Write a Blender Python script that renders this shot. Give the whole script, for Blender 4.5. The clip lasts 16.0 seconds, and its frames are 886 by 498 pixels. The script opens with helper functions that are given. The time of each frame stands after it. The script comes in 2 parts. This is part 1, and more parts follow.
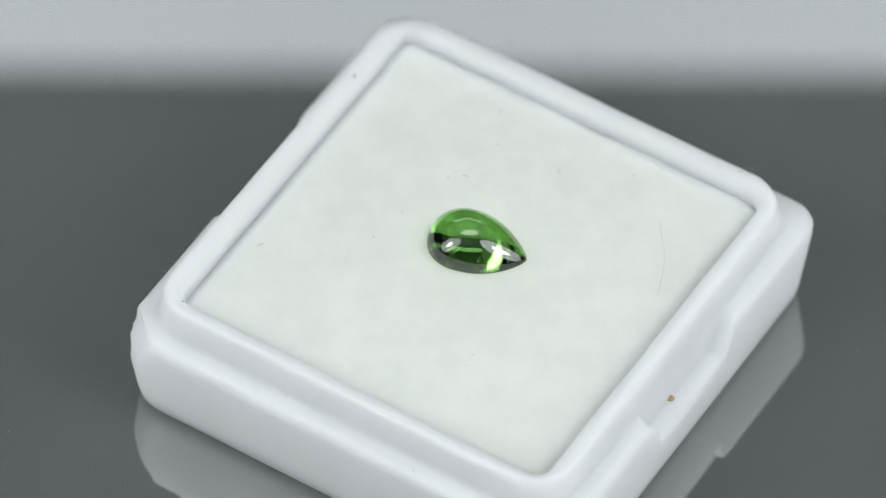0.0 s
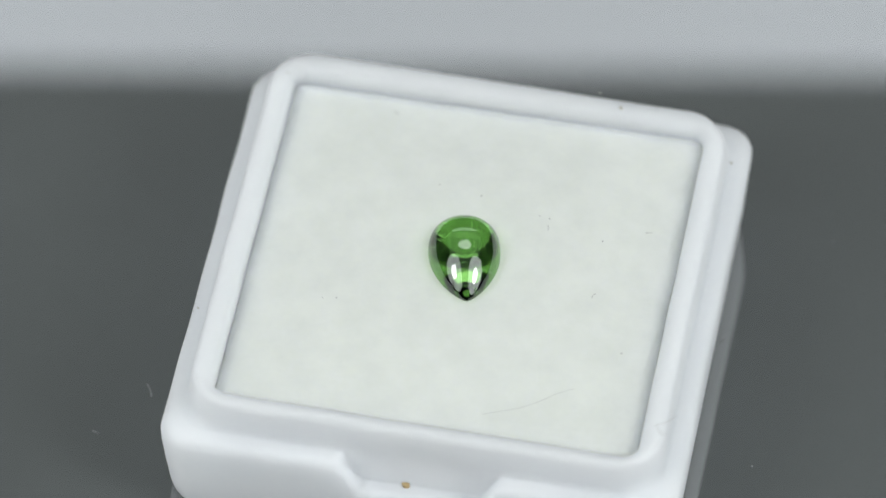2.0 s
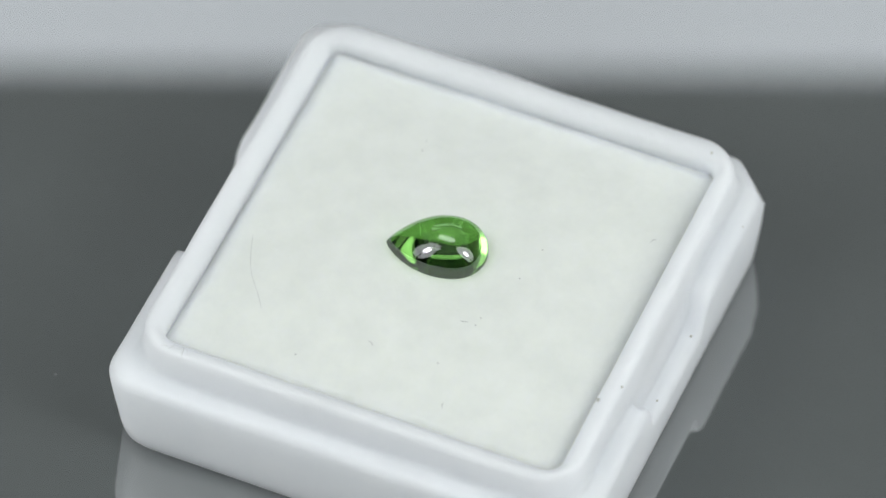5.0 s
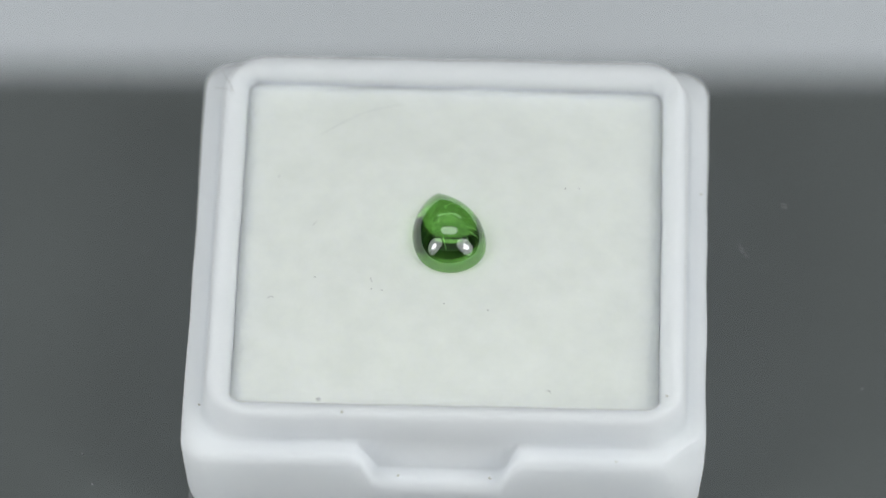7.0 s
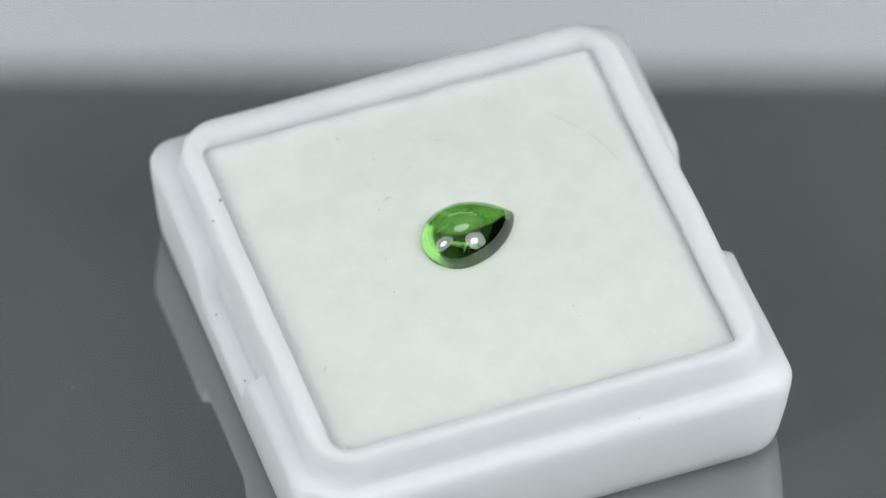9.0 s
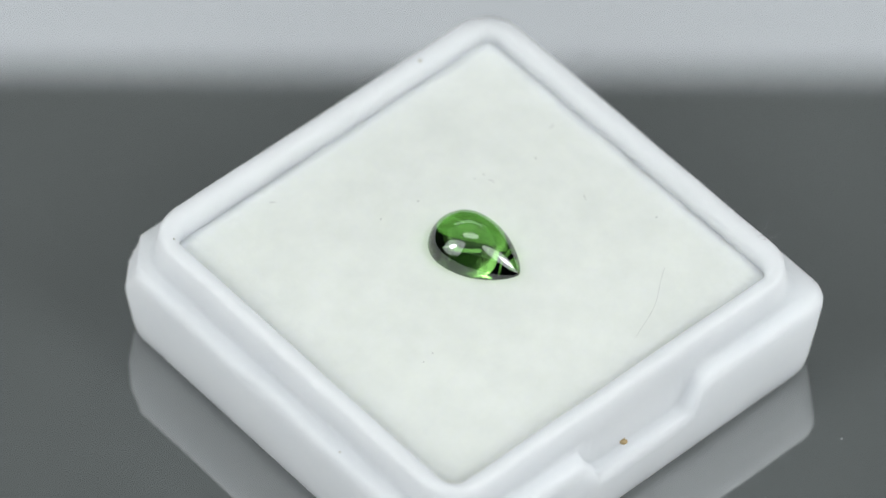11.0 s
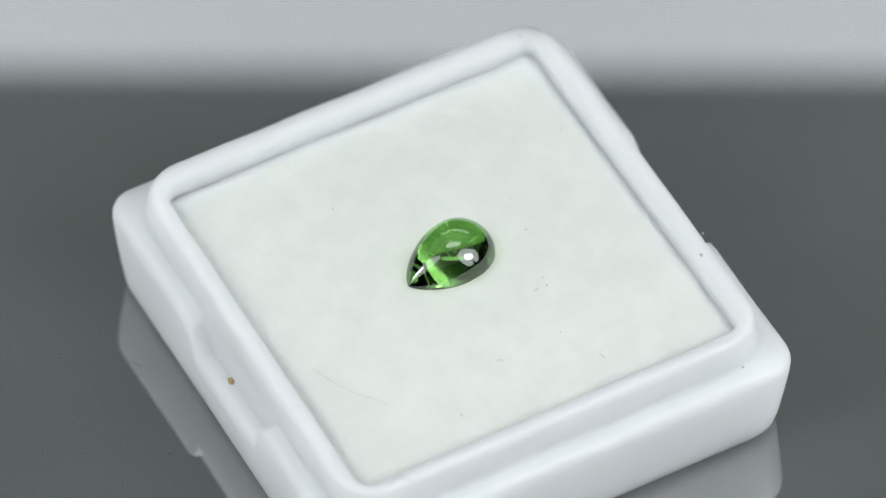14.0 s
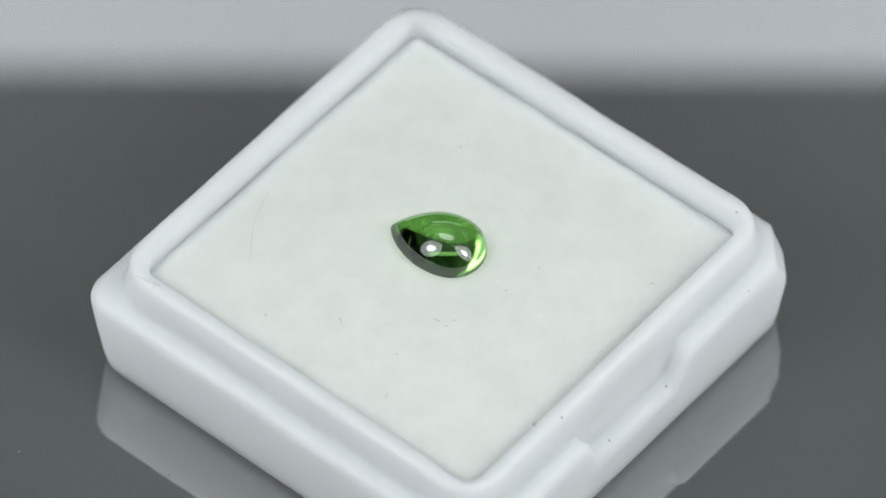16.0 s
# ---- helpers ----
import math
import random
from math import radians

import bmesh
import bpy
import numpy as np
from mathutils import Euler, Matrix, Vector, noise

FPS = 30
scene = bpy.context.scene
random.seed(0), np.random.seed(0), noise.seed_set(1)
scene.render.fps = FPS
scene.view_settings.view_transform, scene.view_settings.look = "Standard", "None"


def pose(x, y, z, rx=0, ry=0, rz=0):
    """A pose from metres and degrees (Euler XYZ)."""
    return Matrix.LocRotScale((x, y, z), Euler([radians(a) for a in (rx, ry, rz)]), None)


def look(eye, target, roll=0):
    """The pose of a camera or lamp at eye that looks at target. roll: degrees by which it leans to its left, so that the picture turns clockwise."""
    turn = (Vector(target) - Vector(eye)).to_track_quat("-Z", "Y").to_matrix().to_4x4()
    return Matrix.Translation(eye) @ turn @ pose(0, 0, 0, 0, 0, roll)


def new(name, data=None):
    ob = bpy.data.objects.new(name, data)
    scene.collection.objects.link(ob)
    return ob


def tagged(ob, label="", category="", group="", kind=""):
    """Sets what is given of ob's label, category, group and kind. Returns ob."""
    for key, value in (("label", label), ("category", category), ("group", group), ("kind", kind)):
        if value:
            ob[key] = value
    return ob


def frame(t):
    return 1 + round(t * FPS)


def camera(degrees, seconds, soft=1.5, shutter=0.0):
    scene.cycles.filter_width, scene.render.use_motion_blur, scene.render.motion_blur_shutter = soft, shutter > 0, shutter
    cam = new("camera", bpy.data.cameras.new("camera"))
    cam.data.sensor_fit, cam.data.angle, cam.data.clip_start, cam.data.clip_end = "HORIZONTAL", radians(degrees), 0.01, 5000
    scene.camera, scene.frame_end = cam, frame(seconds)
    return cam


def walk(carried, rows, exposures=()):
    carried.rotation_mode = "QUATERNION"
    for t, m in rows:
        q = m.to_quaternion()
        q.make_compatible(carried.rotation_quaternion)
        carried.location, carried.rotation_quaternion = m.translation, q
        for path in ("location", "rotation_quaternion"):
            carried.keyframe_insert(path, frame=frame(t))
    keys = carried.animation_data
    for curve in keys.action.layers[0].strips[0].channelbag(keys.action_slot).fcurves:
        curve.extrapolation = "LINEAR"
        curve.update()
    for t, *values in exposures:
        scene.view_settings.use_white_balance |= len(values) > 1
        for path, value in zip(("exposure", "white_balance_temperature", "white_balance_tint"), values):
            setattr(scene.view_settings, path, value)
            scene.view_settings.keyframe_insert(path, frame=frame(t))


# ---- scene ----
MM = 0.001
PLATE_Z = 0.040            # top of the turntable above the table
PAD_Z = PLATE_Z + 0.0083   # top of the foam pad
TURN_0, TURN_RATE = 58.505, 34.228   # degrees at the start, degrees a second

# ---- camera: on a stand, long lens ----
PITCH, REACH = 50.088, 0.39496
DEGREES = 7.476


def aim():
    """The camera's pose: it looks past the turntable's axis by small angles."""
    p = radians(PITCH)
    f = 784 / math.tan(radians(DEGREES) / 2)
    ax, ay = math.atan(25.35 / f), math.atan(-1.2 / f)
    ahead, right, up = Vector((0, math.cos(p), -math.sin(p))), Vector((1, 0, 0)), Vector((0, math.sin(p), math.cos(p)))
    eye = Vector((0, -REACH * math.cos(p), PAD_Z + REACH * math.sin(p)))
    a = ahead * math.cos(ax) - right * math.sin(ax)
    a = a * math.cos(ay) + up * math.sin(ay)
    return look(eye, eye + a, 0.645)


cam = camera(DEGREES, 16.0, 1.6)
cam.data.dof.use_dof = True
cam.data.dof.focus_distance = 0.3930
cam.data.dof.aperture_fstop = 29
walk(cam, [(0.0, aim()), (16.0, aim())], [(0.0, -0.01), (0.43, 0.0), (1.75, -0.08), (3.06, 0.03), (4.38, -0.08), (5.70, 0.06), (7.0, -0.14), (8.32, 0.02), (9.64, -0.09), (10.95, 0.06), (12.26, -0.09), (13.58, 0.03), (14.5, 0.0), (14.95, -0.09), (16.0, -0.08)])

# ---- light ----
world = bpy.data.worlds.new("studio_dark")
world.use_nodes = True
world.node_tree.nodes["Background"].inputs["Color"].default_value = (0.02, 0.021, 0.022, 1)
world.node_tree.nodes["Background"].inputs["Strength"].default_value = 1.0
scene.world = world


def oval_lamp(name, place, target, wide, high, watts, colour):
    data = bpy.data.lights.new(name, "AREA")
    data.shape, data.size, data.size_y, data.energy, data.color = "ELLIPSE", wide, high, watts, colour
    ob = new(name, data)
    ob.matrix_world = look(place, target)
    return ob


SUBJECT = Vector((0, 0, PAD_Z))
OVERHEAD = Vector((0, 0.125, 0.52))
LAMPS = [Vector((-0.347, -0.190, 0.350)), Vector((0.347, -0.190, 0.350))]
COLD = (0.937, 0.977, 1.0)
for spot, watts in zip(LAMPS, (1.17, 1.47)):
    oval_lamp("softbox_light", spot, SUBJECT, 0.31, 0.62, watts, COLD)
    oval_lamp("bulb_light", spot + (SUBJECT - spot).normalized() * 0.012, SUBJECT, 0.10, 0.20, 0.60, COLD)
oval_lamp("overhead_light", OVERHEAD, SUBJECT, 0.26, 0.17, 0.34, COLD)


# ---- materials ----
def material(name, colour, rough=0.5, **values):
    mat = bpy.data.materials.new(name)
    mat.use_nodes = True
    shader = mat.node_tree.nodes["Principled BSDF"]
    shader.inputs["Base Color"].default_value = (*colour, 1)
    shader.inputs["Roughness"].default_value = rough
    for key, value in values.items():
        shader.inputs[key.replace("_", " ")].default_value = value
    return mat


def noise_node(mat, scale, detail=4, rough=0.6):
    n = mat.node_tree.nodes.new("ShaderNodeTexNoise")
    n.inputs["Scale"].default_value, n.inputs["Detail"].default_value, n.inputs["Roughness"].default_value = scale, detail, rough
    c = mat.node_tree.nodes.new("ShaderNodeTexCoord")
    mat.node_tree.links.new(c.outputs["Object"], n.inputs["Vector"])
    return n


def mottle(mat, low, high, scale, detail=4, at=(0.35, 0.65)):
    """Base colour that drifts between two colours."""
    n = noise_node(mat, scale, detail)
    ramp = mat.node_tree.nodes.new("ShaderNodeValToRGB")
    ramp.color_ramp.elements[0].position, ramp.color_ramp.elements[1].position = at
    ramp.color_ramp.elements[0].color, ramp.color_ramp.elements[1].color = (*low, 1), (*high, 1)
    link = mat.node_tree.links.new
    link(n.outputs["Fac"], ramp.inputs["Fac"])
    link(ramp.outputs["Color"], mat.node_tree.nodes["Principled BSDF"].inputs["Base Color"])


def rough_range(mat, low, high, scale):
    n = noise_node(mat, scale, 5)
    r = mat.node_tree.nodes.new("ShaderNodeMapRange")
    r.inputs["From Min"].default_value, r.inputs["From Max"].default_value = 0.3, 0.7
    r.inputs["To Min"].default_value, r.inputs["To Max"].default_value = low, high
    mat.node_tree.links.new(n.outputs["Fac"], r.inputs["Value"])
    mat.node_tree.links.new(r.outputs["Result"], mat.node_tree.nodes["Principled BSDF"].inputs["Roughness"])


def relief(mat, layers):
    """Stacked bumps: (scale, strength, distance)."""
    last = None
    for scale, strength, distance in layers:
        n = noise_node(mat, scale, 6)
        b = mat.node_tree.nodes.new("ShaderNodeBump")
        b.inputs["Strength"].default_value, b.inputs["Distance"].default_value = strength, distance
        mat.node_tree.links.new(n.outputs["Fac"], b.inputs["Height"])
        if last:
            mat.node_tree.links.new(last.outputs["Normal"], b.inputs["Normal"])
        last = b
    mat.node_tree.links.new(last.outputs["Normal"], mat.node_tree.nodes["Principled BSDF"].inputs["Normal"])


PLASTIC = material("milky_plastic", (0.85, 0.89, 0.965), 0.30, Subsurface_Weight=1.0, Subsurface_Scale=0.0055, IOR=1.4, Specular_IOR_Level=0.35)
PLASTIC.node_tree.nodes["Principled BSDF"].inputs["Subsurface Radius"].default_value = (1.0, 1.0, 1.0)
mottle(PLASTIC, (0.850, 0.892, 0.988), (0.872, 0.910, 0.997), 260, 4)
rough_range(PLASTIC, 0.36, 0.52, 900)
relief(PLASTIC, [(240, 0.06, 0.0003), (1800, 0.05, 0.00005)])

FOAM = material("foam", (0.80, 0.82, 0.76), 0.95, Subsurface_Weight=0.85, Subsurface_Scale=0.0024)
FOAM.node_tree.nodes["Principled BSDF"].inputs["Subsurface Radius"].default_value = (1.0, 1.0, 0.9)
mottle(FOAM, (0.700, 0.720, 0.668), (0.748, 0.766, 0.714), 420, 6)
relief(FOAM, [(700, 0.22, 0.0002), (4200, 0.5, 0.00006)])

ACRYLIC = material("dark_mirror_glass", (0.02, 0.022, 0.021), 0.015, IOR=3.3)
mottle(ACRYLIC, (0.083, 0.090, 0.088), (0.094, 0.102, 0.100), 60, 3)

GEM = material("green_gem", (0.130, 0.310, 0.066), 0.0, IOR=1.9, Transmission_Weight=1.0)
FEATHER = material("pale_inclusion", (0.75, 0.95, 0.65), 0.3)
BROWN = material("brown_grit", (0.42, 0.30, 0.13), 0.8)
mottle(BROWN, (0.30, 0.20, 0.08), (0.55, 0.42, 0.22), 3000)
GREYDUST = material("grey_lint", (0.4, 0.4, 0.38), 0.9)
mottle(GREYDUST, (0.36, 0.36, 0.34), (0.55, 0.55, 0.52), 2500)
PALEDUST = material("pale_dust", (0.55, 0.56, 0.57), 0.9)
mottle(PALEDUST, (0.20, 0.20, 0.21), (0.36, 0.36, 0.37), 2500)
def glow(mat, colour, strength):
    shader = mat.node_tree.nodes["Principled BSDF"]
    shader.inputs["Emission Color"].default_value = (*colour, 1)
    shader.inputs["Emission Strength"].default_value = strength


# fabric glows by itself as added fill; patchy tone stands for uneven mirrored light
TENT = material("fill_glow_fabric", (0.3, 0.3, 0.3), 0.9)
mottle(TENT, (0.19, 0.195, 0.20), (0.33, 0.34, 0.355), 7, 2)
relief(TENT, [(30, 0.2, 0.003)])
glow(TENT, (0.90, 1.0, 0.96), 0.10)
CLOTH = material("black_cloth", (0.02, 0.02, 0.021), 0.95)
mottle(CLOTH, (0.016, 0.016, 0.017), (0.026, 0.026, 0.028), 30)
relief(CLOTH, [(900, 0.4, 0.0006)])
TABLE = material("table_laminate", (0.30, 0.30, 0.31), 0.5)
mottle(TABLE, (0.27, 0.27, 0.28), (0.33, 0.33, 0.34), 25)
rough_range(TABLE, 0.4, 0.6, 90)
HOUSING = material("black_housing", (0.03, 0.03, 0.032), 0.5)
rough_range(HOUSING, 0.4, 0.6, 80)
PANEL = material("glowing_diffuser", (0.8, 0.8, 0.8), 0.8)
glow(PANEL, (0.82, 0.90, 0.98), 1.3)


def paint_bright_ends(mat, low, high, reach):
    """Emission strength painted lower in the bar's middle, brighter towards its ends."""
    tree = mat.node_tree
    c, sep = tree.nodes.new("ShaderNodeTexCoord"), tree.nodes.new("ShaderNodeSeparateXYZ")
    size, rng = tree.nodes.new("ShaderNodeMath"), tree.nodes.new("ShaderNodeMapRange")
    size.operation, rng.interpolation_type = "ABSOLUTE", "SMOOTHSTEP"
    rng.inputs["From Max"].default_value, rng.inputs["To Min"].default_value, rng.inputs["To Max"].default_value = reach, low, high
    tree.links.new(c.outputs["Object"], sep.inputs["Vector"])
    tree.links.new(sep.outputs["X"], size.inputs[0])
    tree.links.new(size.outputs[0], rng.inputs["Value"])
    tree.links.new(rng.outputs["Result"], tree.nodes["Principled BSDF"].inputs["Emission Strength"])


paint_bright_ends(PANEL, 0.79, 0.89, 0.050)


# ---- mesh helpers ----
def mesh_of(name, bm, mat, smooth=True, orient=True):
    if orient:
        bmesh.ops.recalc_face_normals(bm, faces=bm.faces)
    me = bpy.data.meshes.new(name)
    bm.to_mesh(me)
    bm.free()
    me.materials.append(mat)
    if smooth:
        me.polygons.foreach_set("use_smooth", [True] * len(me.polygons))
    return me


def part(name, bm, mat, parent, label="", smooth=True):
    ob = new(name, mesh_of(name, bm, mat, smooth))
    ob.parent = parent
    return tagged(ob, label)


def box_bm(size, centre, bevel=0.0):
    bm = bmesh.new()
    bmesh.ops.create_cube(bm, size=1)
    for v in bm.verts:
        v.co = Vector(centre) + Vector(a * b for a, b in zip(v.co, size))
    if bevel:
        bmesh.ops.bevel(bm, geom=list(bm.edges), offset=bevel, segments=2, affect="EDGES", profile=0.5)
    return bm


def rounded_square(half, radius, side=40, corner=12):
    """Points round a square with rounded corners, counter-clockwise, the same count for any size."""
    radius = min(radius, half * 0.999)
    flat = half - radius
    out = []
    for k in range(4):
        turn = Matrix.Rotation(k * math.pi / 2, 2)
        for i in range(side):
            out.append(turn @ Vector((half, -flat + 2 * flat * i / side)))
        for i in range(corner):
            a = math.pi / 2 * i / corner
            out.append(turn @ Vector((flat + radius * math.cos(a), flat + radius * math.sin(a))))
    return out


def loft(profile, shape=None, closed=False, cap_last=False, cap_first=False):
    """Skin through rounded squares (half size, height, corner radius), all in millimetres. shape moves single points."""
    bm = bmesh.new()
    rings = []
    for half, z, radius in profile:
        ring = []
        for p in rounded_square(half, radius):
            co = Vector((p.x, p.y, z))
            ring.append(bm.verts.new((shape(co) if shape else co) * MM))
        rings.append(ring)
    pairs = list(zip(rings, rings[1:])) + ([(rings[-1], rings[0])] if closed else [])
    for a, b in pairs:
        n = len(a)
        for i in range(n):
            bm.faces.new((a[i], a[(i + 1) % n], b[(i + 1) % n], b[i]))
    if cap_last:
        bm.faces.new(rings[-1])
    if cap_first:
        bm.faces.new(rings[0][::-1])
    return bm


def smoothstep(a, b, x):
    t = min(1.0, max(0.0, (x - a) / (b - a)))
    return t * t * (3 - 2 * t)


def revolve(rows, n=160):
    bm = bmesh.new()
    rings = [[bm.verts.new((r * math.cos(i * 2 * math.pi / n), r * math.sin(i * 2 * math.pi / n), z)) for i in range(n)] for r, z in rows]
    for a, b in zip(rings, rings[1:]):
        for i in range(n):
            bm.faces.new((a[i], a[(i + 1) % n], b[(i + 1) % n], b[i]))
    bm.faces.new(rings[0][::-1]), bm.faces.new(rings[-1])
    return bm


# ---- the studio round the turntable ----
def wall_slab(name, size, centre, mat):
    return tagged(new(name, mesh_of(name, box_bm(size, centre), mat, False)), kind="structure")


# unseen glowing fabric tent on the table, added for fill light and plate reflections
wall_slab("floor", (3.4, 3.4, 0.05), (0, 0, -0.775), TABLE)
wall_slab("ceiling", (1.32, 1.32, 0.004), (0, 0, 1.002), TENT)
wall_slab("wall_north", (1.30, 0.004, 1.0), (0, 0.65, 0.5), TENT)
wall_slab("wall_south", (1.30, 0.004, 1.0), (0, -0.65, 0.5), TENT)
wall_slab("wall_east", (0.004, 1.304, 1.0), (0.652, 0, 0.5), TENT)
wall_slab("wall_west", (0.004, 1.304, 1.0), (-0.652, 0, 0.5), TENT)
# unseen black cloth added round the lower tent to keep the gem's inside dark
wall_slab("dark_flag_north", (1.27, 0.003, 0.69), (0, 0.64, 0.345), CLOTH)
wall_slab("dark_flag_south", (1.27, 0.003, 0.69), (0, -0.64, 0.345), CLOTH)
wall_slab("dark_flag_east", (0.003, 1.27, 0.69), (0.64, 0, 0.345), CLOTH)
wall_slab("dark_flag_west", (0.003, 1.27, 0.69), (-0.64, 0, 0.345), CLOTH)


def table():
    top = new("table")
    tagged(top, "grey laminate work table under the turntable", "table")
    part("tabletop", box_bm((1.4, 1.4, 0.03), (0, 0, -0.016), 0.004), TABLE, top, smooth=False)
    for sx in (-1, 1):
        for sy in (-1, 1):
            part("leg", box_bm((0.04, 0.04, 0.72), (sx * 0.64, sy * 0.64, -0.391), 0.003), HOUSING, top, smooth=False)


table()


def light_bar():
    """Unseen glowing bar on two posts, added behind the turntable; the dark plate mirrors it."""
    thing = tagged(new("light_bar"), "long white glowing light bar on two black posts", "light bar")
    thing.location = (0, 0.150, 0)
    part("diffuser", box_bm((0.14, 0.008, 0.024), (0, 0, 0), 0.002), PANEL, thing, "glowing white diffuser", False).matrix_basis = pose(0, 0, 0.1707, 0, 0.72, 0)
    for sx in (-1, 1):
        part("post", box_bm((0.010, 0.010, 0.186), (sx * 0.076, 0, 0.096), 0.002), HOUSING, thing, smooth=False)
        part("foot", box_bm((0.03, 0.08, 0.008), (sx * 0.076, 0, 0.004), 0.002), HOUSING, thing, smooth=False)


light_bar()


def studio_lamp(spot):
    thing = tagged(new("studio_lamp"), "black oval studio softbox lamp on a table stand", "lamp", "studio lamps")
    thing.matrix_world = look(spot, SUBJECT)
    bm = bmesh.new()
    rings = []
    for r, z in ((0.136, 0.004), (0.140, 0.0), (0.140, 0.01), (0.10, 0.05), (0.04, 0.10), (0.04, 0.16), (0.0005, 0.165), (0.0005, 0.02), (0.130, 0.004)):
        rings.append([bm.verts.new((1.16 * r * math.cos(a * math.pi / 24), 2.28 * r * math.sin(a * math.pi / 24), z)) for a in range(48)])
    for a, b in zip(rings, rings[1:]):
        for i in range(48):
            bm.faces.new((a[i], a[(i + 1) % 48], b[(i + 1) % 48], b[i]))
    part("reflector", bm, HOUSING, thing)
    stand = bmesh.new()
    inverse = thing.matrix_world.inverted()
    top = thing.matrix_world @ Vector((0, 0, 0.14))
    foot = Vector((top.x, top.y, 0.0))
    n = 16
    rows = [(0.06, 0.0), (0.06, 0.008), (0.009, 0.014), (0.009, top.z)]
    loops = [[stand.verts.new(inverse @ Vector((foot.x + r * math.cos(a * 2 * math.pi / n), foot.y + r * math.sin(a * 2 * math.pi / n), z))) for a in range(n)] for r, z in rows]
    for a, b in zip(loops, loops[1:]):
        for i in range(n):
            stand.faces.new((a[i], a[(i + 1) % n], b[(i + 1) % n], b[i]))
    stand.faces.new(loops[0][::-1]), stand.faces.new(loops[-1])
    part("stand", stand, HOUSING, thing, "black stand", False)


for spot in LAMPS:
    studio_lamp(spot)


def overhead_lamp():
    """A flat lamp hung from the tent's top over the turntable."""
    thing = tagged(new("overhead_lamp"), "black flat oval lamp hung over the turntable on a rod", "lamp")
    thing.matrix_world = look(OVERHEAD, SUBJECT)
    bm = bmesh.new()
    rings = [[bm.verts.new((wide * math.cos(a * math.pi / 24), high * math.sin(a * math.pi / 24), z)) for a in range(48)]
             for wide, high, z in ((0.132, 0.087, 0.004), (0.138, 0.093, -0.002), (0.140, 0.095, 0.0), (0.140, 0.095, 0.016), (0.12, 0.08, 0.024))]
    for a, b in zip(rings, rings[1:]):
        for i in range(48):
            bm.faces.new((a[i], a[(i + 1) % 48], b[(i + 1) % 48], b[i]))
    bm.faces.new(rings[0][::-1]), bm.faces.new(rings[-1])
    part("housing", bm, HOUSING, thing, smooth=False)
    inverse = thing.matrix_world.inverted()
    top = thing.matrix_world @ Vector((0, 0, 0.018))
    rod = box_bm((0.008, 0.008, 1.0 - top.z), (top.x, top.y, (1.0 + top.z) / 2), 0.001)
    rod.transform(inverse)
    part("rod", rod, HOUSING, thing, "black rod", False)


overhead_lamp()


# ---- the turntable ----
DUST = [(-7.2, -17.5, 25, 0.75), (-11.7, -23.4, 80, 0.35), (21.5, 9.5, 10, 0.4), (15.5, 2.9, 60, 0.5), (-17.0, -7.3, 118, 1.1), (20.8, 11.7, 0, 0.4),
        (-20.0, 18.3, 40, 0.35), (18.7, -6.2, 100, 0.4), (-19.4, -11.0, 160, 0.55), (0.9, -16.3, 30, 0.3), (-0.3, -18.9, 70, 0.3), (23.0, -14.0, 15, 0.3),
        (-24.0, 3.0, 130, 0.35), (4.0, 22.5, 45, 0.4), (-9.5, 21.0, 95, 0.3), (12.0, -20.5, 20, 0.35)]


def fibre_bm(points, radius):
    """A thin bent thread through points, in millimetres."""
    bm = bmesh.new()
    path = []
    for i in range(len(points) - 1):
        p0, p1, p2, p3 = (Vector(points[max(0, min(len(points) - 1, i + k))]) for k in (-1, 0, 1, 2))
        for j in range(6):
            t = j / 6
            path.append(0.5 * (2 * p1 + (p2 - p0) * t + (2 * p0 - 5 * p1 + 4 * p2 - p3) * t * t + (3 * p1 - p0 - 3 * p2 + p3) * t ** 3))
    path.append(Vector(points[-1]))
    loops = []
    for i, p in enumerate(path):
        d = (path[min(i + 1, len(path) - 1)] - path[max(i - 1, 0)]).normalized()
        a = d.cross(Vector((0, 0, 1)))
        a = a.normalized() if a.length > 1e-4 else Vector((1, 0, 0))
        b = d.cross(a)
        r = radius * (0.45 if i in (0, len(path) - 1) else 1)
        loops.append([bm.verts.new((p + a * r * math.cos(k * math.pi / 3) + b * r * math.sin(k * math.pi / 3)) * MM) for k in range(6)])
    for a, b in zip(loops, loops[1:]):
        for k in range(6):
            bm.faces.new((a[k], a[(k + 1) % 6], b[(k + 1) % 6], b[k]))
    bm.faces.new(loops[0][::-1]), bm.faces.new(loops[-1])
    return bm


def grit_bm(x, y, z, size, seed):
    """A small uneven crumb, in millimetres."""
    bm = bmesh.new()
    bmesh.ops.create_icosphere(bm, subdivisions=2, radius=size / 2)
    for v in bm.verts:
        k = 1 + 0.55 * noise.noise(v.co * (2.2 / size) + Vector((seed * 3.7, seed, 0)))
        v.co = (Vector((v.co.x * k, v.co.y * k * 0.8, v.co.z * k * 0.6)) + Vector((x, y, z))) * MM
    return bm


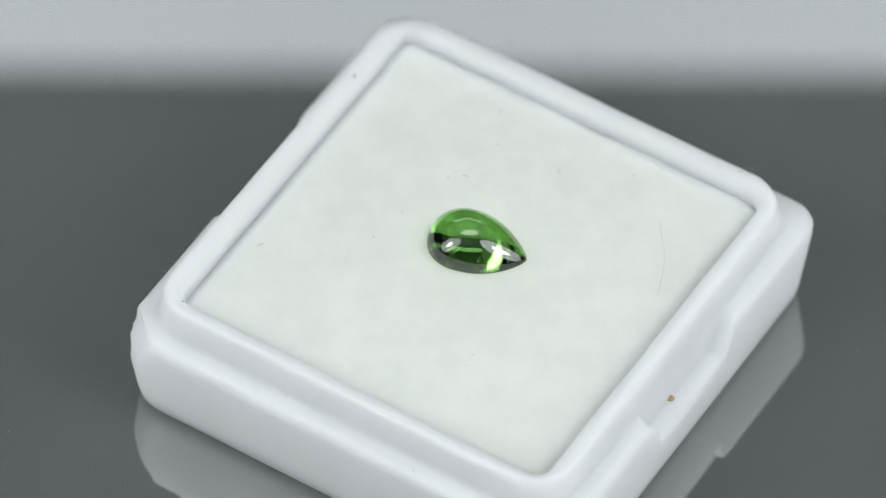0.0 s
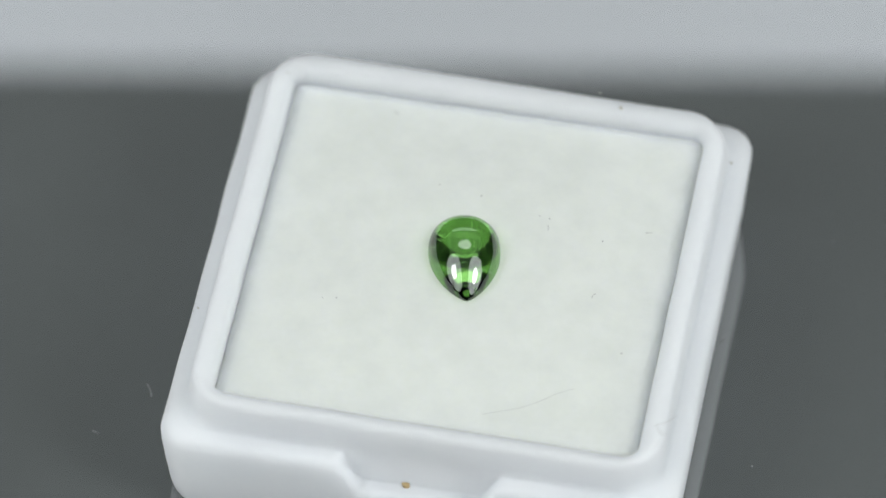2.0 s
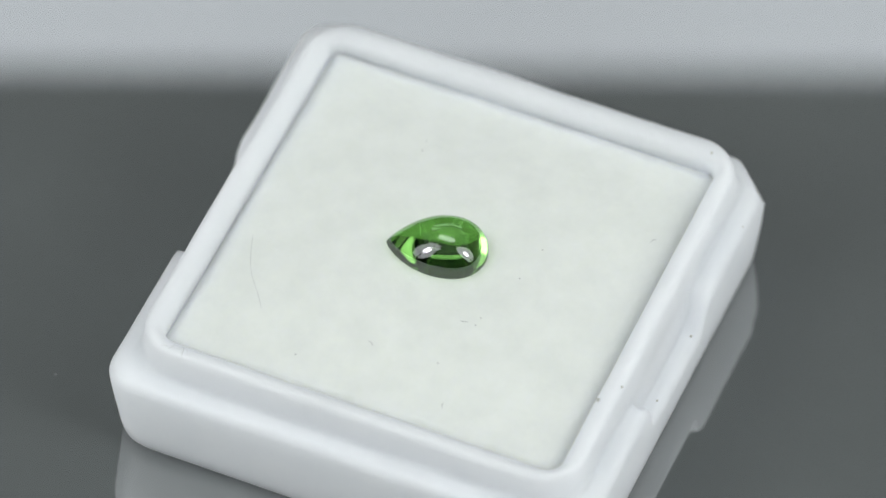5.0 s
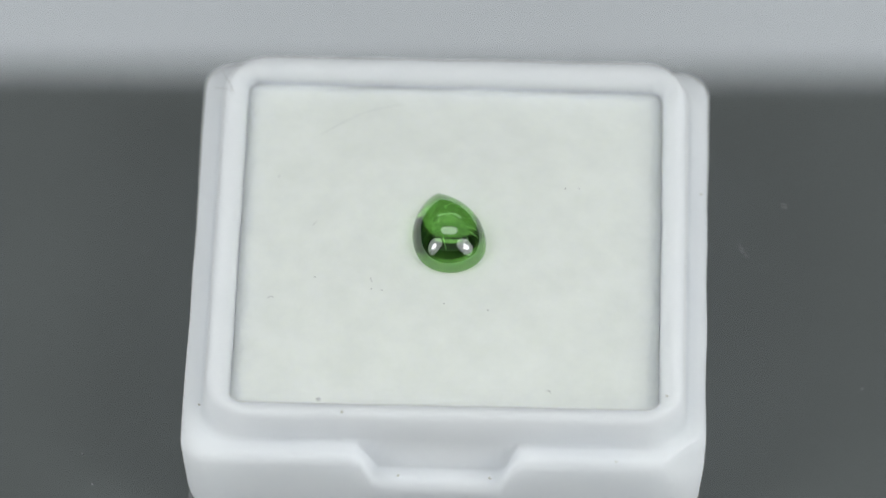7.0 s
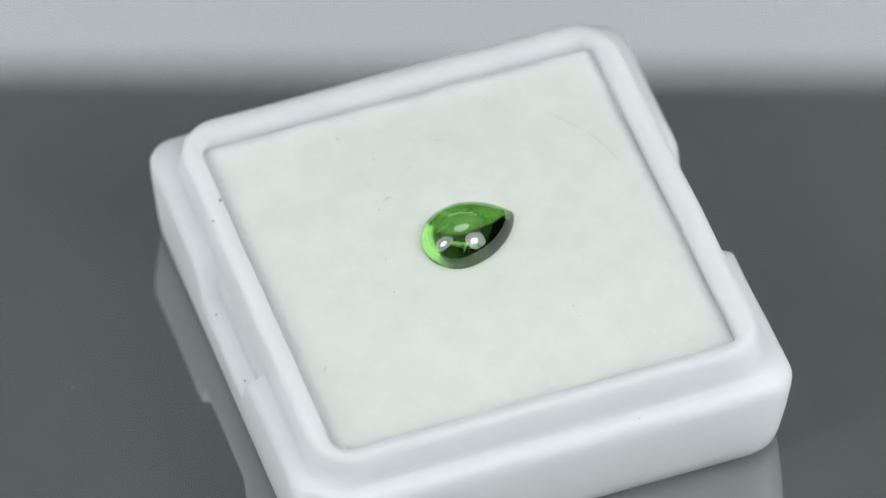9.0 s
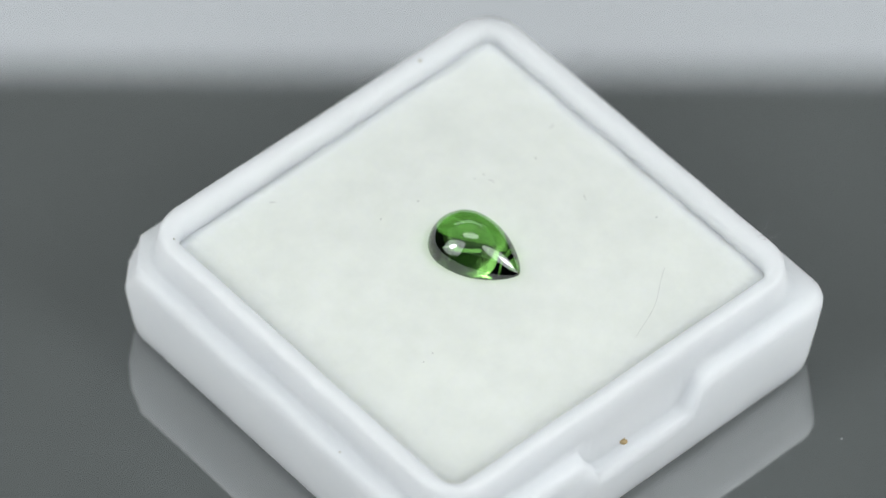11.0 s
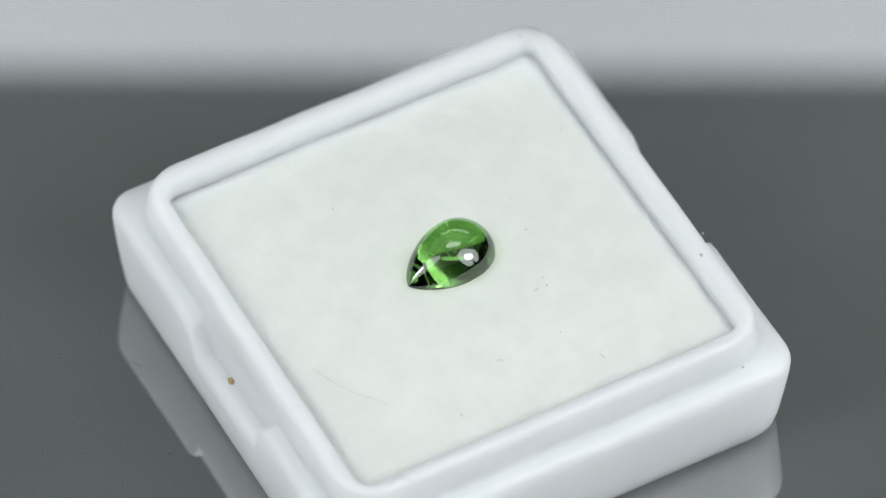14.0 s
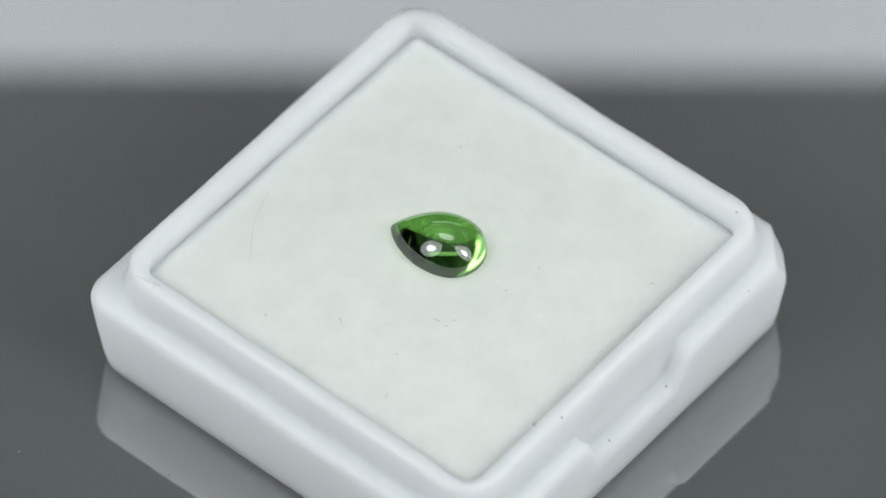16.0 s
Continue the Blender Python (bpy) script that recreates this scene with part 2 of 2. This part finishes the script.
def turntable():
    thing = tagged(new("turntable"), "round turntable with a dusty dark mirror-glass plate", "turntable")
    part("drum", revolve([(0.078, 0.0), (0.08, 0.002), (0.08, 0.026), (0.076, 0.030)]), HOUSING, thing, "black drum", False)
    plate = part("plate", revolve([(0.118, -0.010), (0.120, -0.008), (0.120, -0.001), (0.119, 0.0)]), ACRYLIC, thing, "glossy dark glass plate", False)
    plate.location = (0, 0, PLATE_Z)
    for k, (x, y, a, long) in enumerate(DUST):
        c, s = math.cos(radians(a)) * long / 2, math.sin(radians(a)) * long / 2
        if long > 0.45:
            bm = fibre_bm([(x - c, y - s, 0.03), (x + 0.12 * s, y - 0.12 * c, 0.05), (x + c, y + s, 0.03)], 0.03)
        else:
            bm = grit_bm(x, y, 0.04, long * 0.36, k)
        part("dust_speck", bm, PALEDUST, plate)
    return plate


# ---- the gem box ----
NOTCH_DROP = 2.15
BOX_X, BOX_Y, BOX_LIFT = 0.43, -0.75, 8.3


def notched(co):
    """The finger notches: on two opposite sides the ledge is cut down. One corner is cut off."""
    over = (co.y - co.x) / math.sqrt(2) - (19.5 + 0.9 * smoothstep(-1.7, -4.4, co.z))
    if over > 0 and co.z > -6:
        co = co + Vector((over, -over, 0)) / math.sqrt(2)
    if abs(co.y) < 13.9 or co.z < -6.0:
        return co
    w = smoothstep(4.6, 3.6, co.x - 0.2) * smoothstep(-4.4, -3.7, co.x - 0.2)
    return co - Vector((0, 0, NOTCH_DROP * w * smoothstep(-6.0, -2.3, co.z)))


def gem_box():
    thing = tagged(new("gem_box"), "open square milky white plastic gem box with finger notches", "gem box")
    thing.location = (0, 0, PLATE_Z)
    # one moulded piece: foot, side, ledge, rim, inner wall, floor
    profile = [(11.8, -8.15, 1.6), (13.6, -8.28, 2.2), (14.22, -8.23, 2.35), (14.56, -8.05, 2.35), (14.74, -7.7, 2.3), (14.82, -7.0, 2.2), (14.85, -6.0, 2.0), (14.93, -4.8, 1.85),
               (15.0, -3.6, 1.75), (15.03, -3.1, 1.7), (15.05, -2.7, 1.7), (15.05, -2.4, 1.7), (14.99, -2.16, 1.7), (14.86, -1.97, 1.65), (14.68, -1.85, 1.65), (14.4, -1.78, 1.65), (14.1, -1.74, 1.7),
               (13.92, -1.68, 1.8), (13.84, -1.5, 2.4), (13.78, -0.9, 2.6), (13.71, -0.1, 2.6), (13.66, 0.18, 2.6), (13.55, 0.38, 2.5), (13.38, 0.46, 2.3), (13.15, 0.45, 1.95), (12.9, 0.36, 1.6),
               (12.67, 0.18, 1.25), (12.5, -0.02, 1.05), (12.39, -0.25, 0.95), (12.33, -0.6, 0.85), (12.3, -1.5, 0.75), (12.28, -5.7, 0.7), (12.1, -5.9, 0.6)]

    def wavy(co):
        """Moulded walls are never quite straight, and the rim stands a little higher on one side."""
        k = 0.05 * noise.noise(Vector((co.x * 0.22, co.y * 0.22, co.z * 0.1 + 4)))
        return Vector((co.x * (1 + k / 12), co.y * (1 + k / 12), co.z + 0.04 * noise.noise(Vector((co.x * 0.3, co.y * 0.3, 9))) - 0.012 * (co.x - 4) * smoothstep(-6, 0, co.z)))

    def place(co):
        return Vector((co.x + BOX_X, co.y + BOX_Y, co.z + BOX_LIFT))

    part("body", loft(profile, lambda co: place(co if co.z < -6 else wavy(notched(co))), cap_first=True, cap_last=True), PLASTIC, thing, "one-piece milky plastic shell")
    # dirt stuck to the plastic
    for k, (x, y, z, size) in enumerate(((-0.2, -14.78, -3.86, 0.5), (-0.02, -14.55, -3.78, 0.3), (-7.9, -14.68, -1.72, 0.16), (15.0, 9.9, -2.0, 0.14), (6.2, 12.9, 0.62, 0.2), (-12.3, 11.0, 0.55, 0.2),
                                         (2.95, 13.9, -3.85, 0.22), (-2.3, 13.9, -3.85, 0.24), (7.6, 12.0, 0.6, 0.3), (14.5, 10.9, -1.62, 0.22), (-9.5, 14.2, -1.6, 0.14), (-14.2, -6.0, -1.6, 0.16))):
        part("grit", grit_bm(x, y, z + BOX_LIFT + 0.02, size if k < 2 else size * 0.75, k), BROWN if k < 2 else GREYDUST, thing, "brown grit" if k < 2 else "")
    for pts in (((13.5, -11.2, 0.5), (14.2, -11.1, 0.9), (14.7, -10.8, 1.2)), ((13.6, -11.4, 0.4), (14.0, -11.9, 0.8), (14.4, -12.3, 1.3)), ((13.6, -11.0, 0.4), (13.8, -11.6, 0.9), (14.1, -12.0, 0.7))):
        part("lint_fibre", fibre_bm([(x, y, z + BOX_LIFT) for x, y, z in pts], 0.006), PALEDUST, thing, "pale lint fibre")
    return thing


def pad_sag(x, y):
    """The foam bulges: it lies lower towards its edges."""
    return -0.62 * smoothstep(4.5, 12.6, (abs(x) ** 4 + abs(y) ** 4) ** 0.25)


def foam_pad():
    """Soft slab with a slightly uneven top and ragged edges; top at height 0."""
    half, n = 12.29, 150
    bm = bmesh.new()
    grid = []
    for j in range(n + 1):
        row = []
        for i in range(n + 1):
            # finer steps near the edges
            u, v = math.sin((i / n - 0.5) * math.pi * 0.94) / math.sin(0.47 * math.pi), math.sin((j / n - 0.5) * math.pi * 0.94) / math.sin(0.47 * math.pi)
            x, y = u * half, v * half
            rag = 0.025 * noise.noise(Vector((x * 3, y * 3, 7.7)))
            x *= 1 + rag / half
            y *= 1 + rag / half
            edge = min(half - abs(u * half), half - abs(v * half))
            fuzz = 0.25 * noise.noise(Vector((x * 0.7, y * 0.7, 2))) + 0.12 * noise.noise(Vector((x * 2.6, y * 2.6, 12)))
            z = pad_sag(x, y) - 0.20 * (1 - smoothstep(0.0, 1.0, edge + 0.8 * fuzz * smoothstep(0.02, 0.4, edge))) ** 2 + 0.03 * noise.noise(Vector((x * 0.5, y * 0.5, 0))) + 0.016 * noise.noise(Vector((x * 2.2, y * 2.2, 5))) + 0.008 * noise.noise(Vector((x * 6.0, y * 6.0, 8)))
            row.append(bm.verts.new(Vector((x + BOX_X, y + BOX_Y, z)) * MM))
        grid.append(row)
    for j in range(n):
        for i in range(n):
            bm.faces.new((grid[j][i], grid[j][i + 1], grid[j + 1][i + 1], grid[j + 1][i]))
    rim = [grid[0][i] for i in range(n)] + [grid[j][n] for j in range(n)] + [grid[n][i] for i in range(n, 0, -1)] + [grid[j][0] for j in range(n, 0, -1)]
    low = [bm.verts.new(Vector((v.co.x, v.co.y, -5.88 * MM))) for v in rim]
    for i in range(len(rim)):
        k = (i + 1) % len(rim)
        bm.faces.new((rim[i], low[i], low[k], rim[k]))
    bm.faces.new(low)
    thing = tagged(new("foam_pad"), "off-white soft foam pad filling the gem box", "foam pad")
    thing.location = (0, 0, PAD_Z)
    part("slab", bm, FOAM, thing)
    part("hair", fibre_bm([(x, y, z + pad_sag(x - BOX_X, y - BOX_Y)) for x, y, z in ((8.4, -8.75, 0.05), (7.6, -9.3, 0.12), (5.9, -10.55, 0.12), (3.5, -11.5, 0.05))], 0.0105), GREYDUST, thing, "thin grey hair")
    specks = ((10.75, 3.66), (4.28, 3.32), (0.65, 4.21), (8.34, -1.81), (10.66, -5.55), (-7.0, -5.0), (4.95, 2.57), (-6.2, -4.9), (-1.9, 4.6), (-5.55, 10.04), (4.9, 3.24), (8.2, 2.3))
    for k, (x, y) in enumerate(specks):
        low = pad_sag(x - BOX_X, y - BOX_Y)
        if k % 3 == 0:
            a = k * 1.3
            part("lint_fibre", fibre_bm([(x - 0.22 * math.cos(a), y - 0.22 * math.sin(a), 0.02 + low), (x, y, 0.08 + low), (x + 0.2 * math.cos(a + 0.6), y + 0.2 * math.sin(a + 0.6), 0.02 + low)], 0.022), GREYDUST, thing)
        else:
            part("speck", grit_bm(x, y, 0.03 + low, 0.11, k), GREYDUST, thing)
    return thing


# ---- the gemstone ----
GEM_X, GEM_Y, GEM_TURN = 0.625, -1.01, -77.1
GEM_LONG, GEM_WIDE, GEM_HIGH = 6.02, 4.22, 2.06


def pear(a):
    """The girdle: a round head at -x, a tip at +x. a: 0 to 2 pi, the tip at 0."""
    c, s = math.cos(a), math.sin(a)
    x = c if c > 0 else -abs(c) ** 0.86
    y = s * math.sin(a / 2 if a <= math.pi else (2 * math.pi - a) / 2) ** 0.46
    return x * GEM_LONG / 2, y * GEM_WIDE / 2 / 0.869


def gemstone():
    thing = tagged(new("gemstone"), "polished pear-shaped green cabochon lying on the foam pad", "gemstone")
    thing.location = (0, 0, PAD_Z)
    turn = Matrix.Rotation(radians(GEM_TURN), 3, "Z")

    def at(x, y, z):
        return (turn @ Vector((x, y, 0)) + Vector((GEM_X, GEM_Y, z))) * MM

    n, m = 160, 64
    # flat back with a small bevel, girdle, dome
    rows = [(0.3, 0.04), (0.7, 0.04), (0.93, 0.04), (0.965, 0.06), (0.99, 0.11), (1.0, 0.18)]
    rows += [(math.cos(k / m * math.pi / 2) ** 0.82, None) for k in range(1, m)]
    centre = -0.30
    outline = [pear(2 * math.pi * i / n) for i in range(n)]

    def rise(i, r):
        """Height of the dome: round over the head, a straight ridge down to the tip."""
        w = (0.5 + 0.5 * math.cos(2 * math.pi * i / n)) ** 2.2
        p, q = 2.44 + (1.62 - 2.44) * w, 2.0 + (1.32 - 2.0) * w
        return 0.18 + (GEM_HIGH - 0.18) * (1 - r ** p) ** (1 / q)

    def skin(first, last):
        bm = bmesh.new()
        loops = [[bm.verts.new(at(centre + (x - centre) * r, y * r, rise(i, r) if z is None else z)) for i, (x, y) in enumerate(outline)] for r, z in rows[first:last + 1]]
        for a, b in zip(loops, loops[1:]):
            for i in range(n):
                bm.faces.new((a[i], a[(i + 1) % n], b[(i + 1) % n], b[i]))
        if first == 0:
            middle = bm.verts.new(at(centre, 0, 0.04))
            for i in range(n):
                bm.faces.new((loops[0][(i + 1) % n], loops[0][i], middle))
        if last == len(rows) - 1:
            top = bm.verts.new(at(centre, 0, GEM_HIGH))
            for i in range(n):
                bm.faces.new((loops[-1][i], loops[-1][(i + 1) % n], top))
        return bm

    def facet(name, bm, label, shade):
        ob = new(name, mesh_of(name, bm, GEM, True, False))
        ob.parent = thing
        ob.visible_shadow = shade
        tagged(ob, label)

    facet("flat_back", skin(0, 3), "flat polished green back", False)
    facet("girdle", skin(3, 9), "rounded green girdle edge", True)
    facet("dome", skin(9, len(rows) - 1), "polished green dome", False)
    # pale feathers and needles inside the stone, most of them in a crack on one flank
    rng = random.Random(7)
    for k in range(10):
        if k < 6:
            x, y, z = rng.gauss(-0.9, 0.28), rng.gauss(-1.15, 0.2), rng.uniform(0.35, 0.95)
            a, long = rng.gauss(0.9, 0.45), rng.uniform(0.3, 0.8)
        else:
            x, y, z = rng.uniform(-1.6, 1.2), rng.uniform(-0.8, 0.9), rng.uniform(0.4, 1.1)
            a, long = rng.uniform(0, math.pi), rng.uniform(0.25, 0.8)
        pts = [(x + (f - 0.5) * long * math.cos(a), y + (f - 0.5) * long * math.sin(a), z + rng.uniform(-0.03, 0.03)) for f in (0, 0.33, 0.66, 1)]
        part("inclusion", fibre_bm([at(*p) / MM for p in pts], rng.uniform(0.005, 0.013)), FEATHER, thing, "pale needle inclusion")
    for k in range(7):
        x, y, z = rng.gauss(0.1, 0.35), rng.gauss(0.25, 0.25), rng.uniform(0.9, 1.4)
        spot = at(x, y, z) / MM
        part("crystal_speck", grit_bm(spot.x, spot.y, spot.z, rng.uniform(0.04, 0.08), k), FEATHER, thing, "tiny pale crystal inclusion")
    return thing


def motions():
    times = [k * 0.25 for k in range(65)]
    for ob in TURNING:
        z = ob.location.z
        walk(ob, [(t, pose(0, 0, z, 0, 0, TURN_0 - TURN_RATE * t)) for t in times])


TURNING = [turntable(), gem_box(), foam_pad(), gemstone()]
motions()
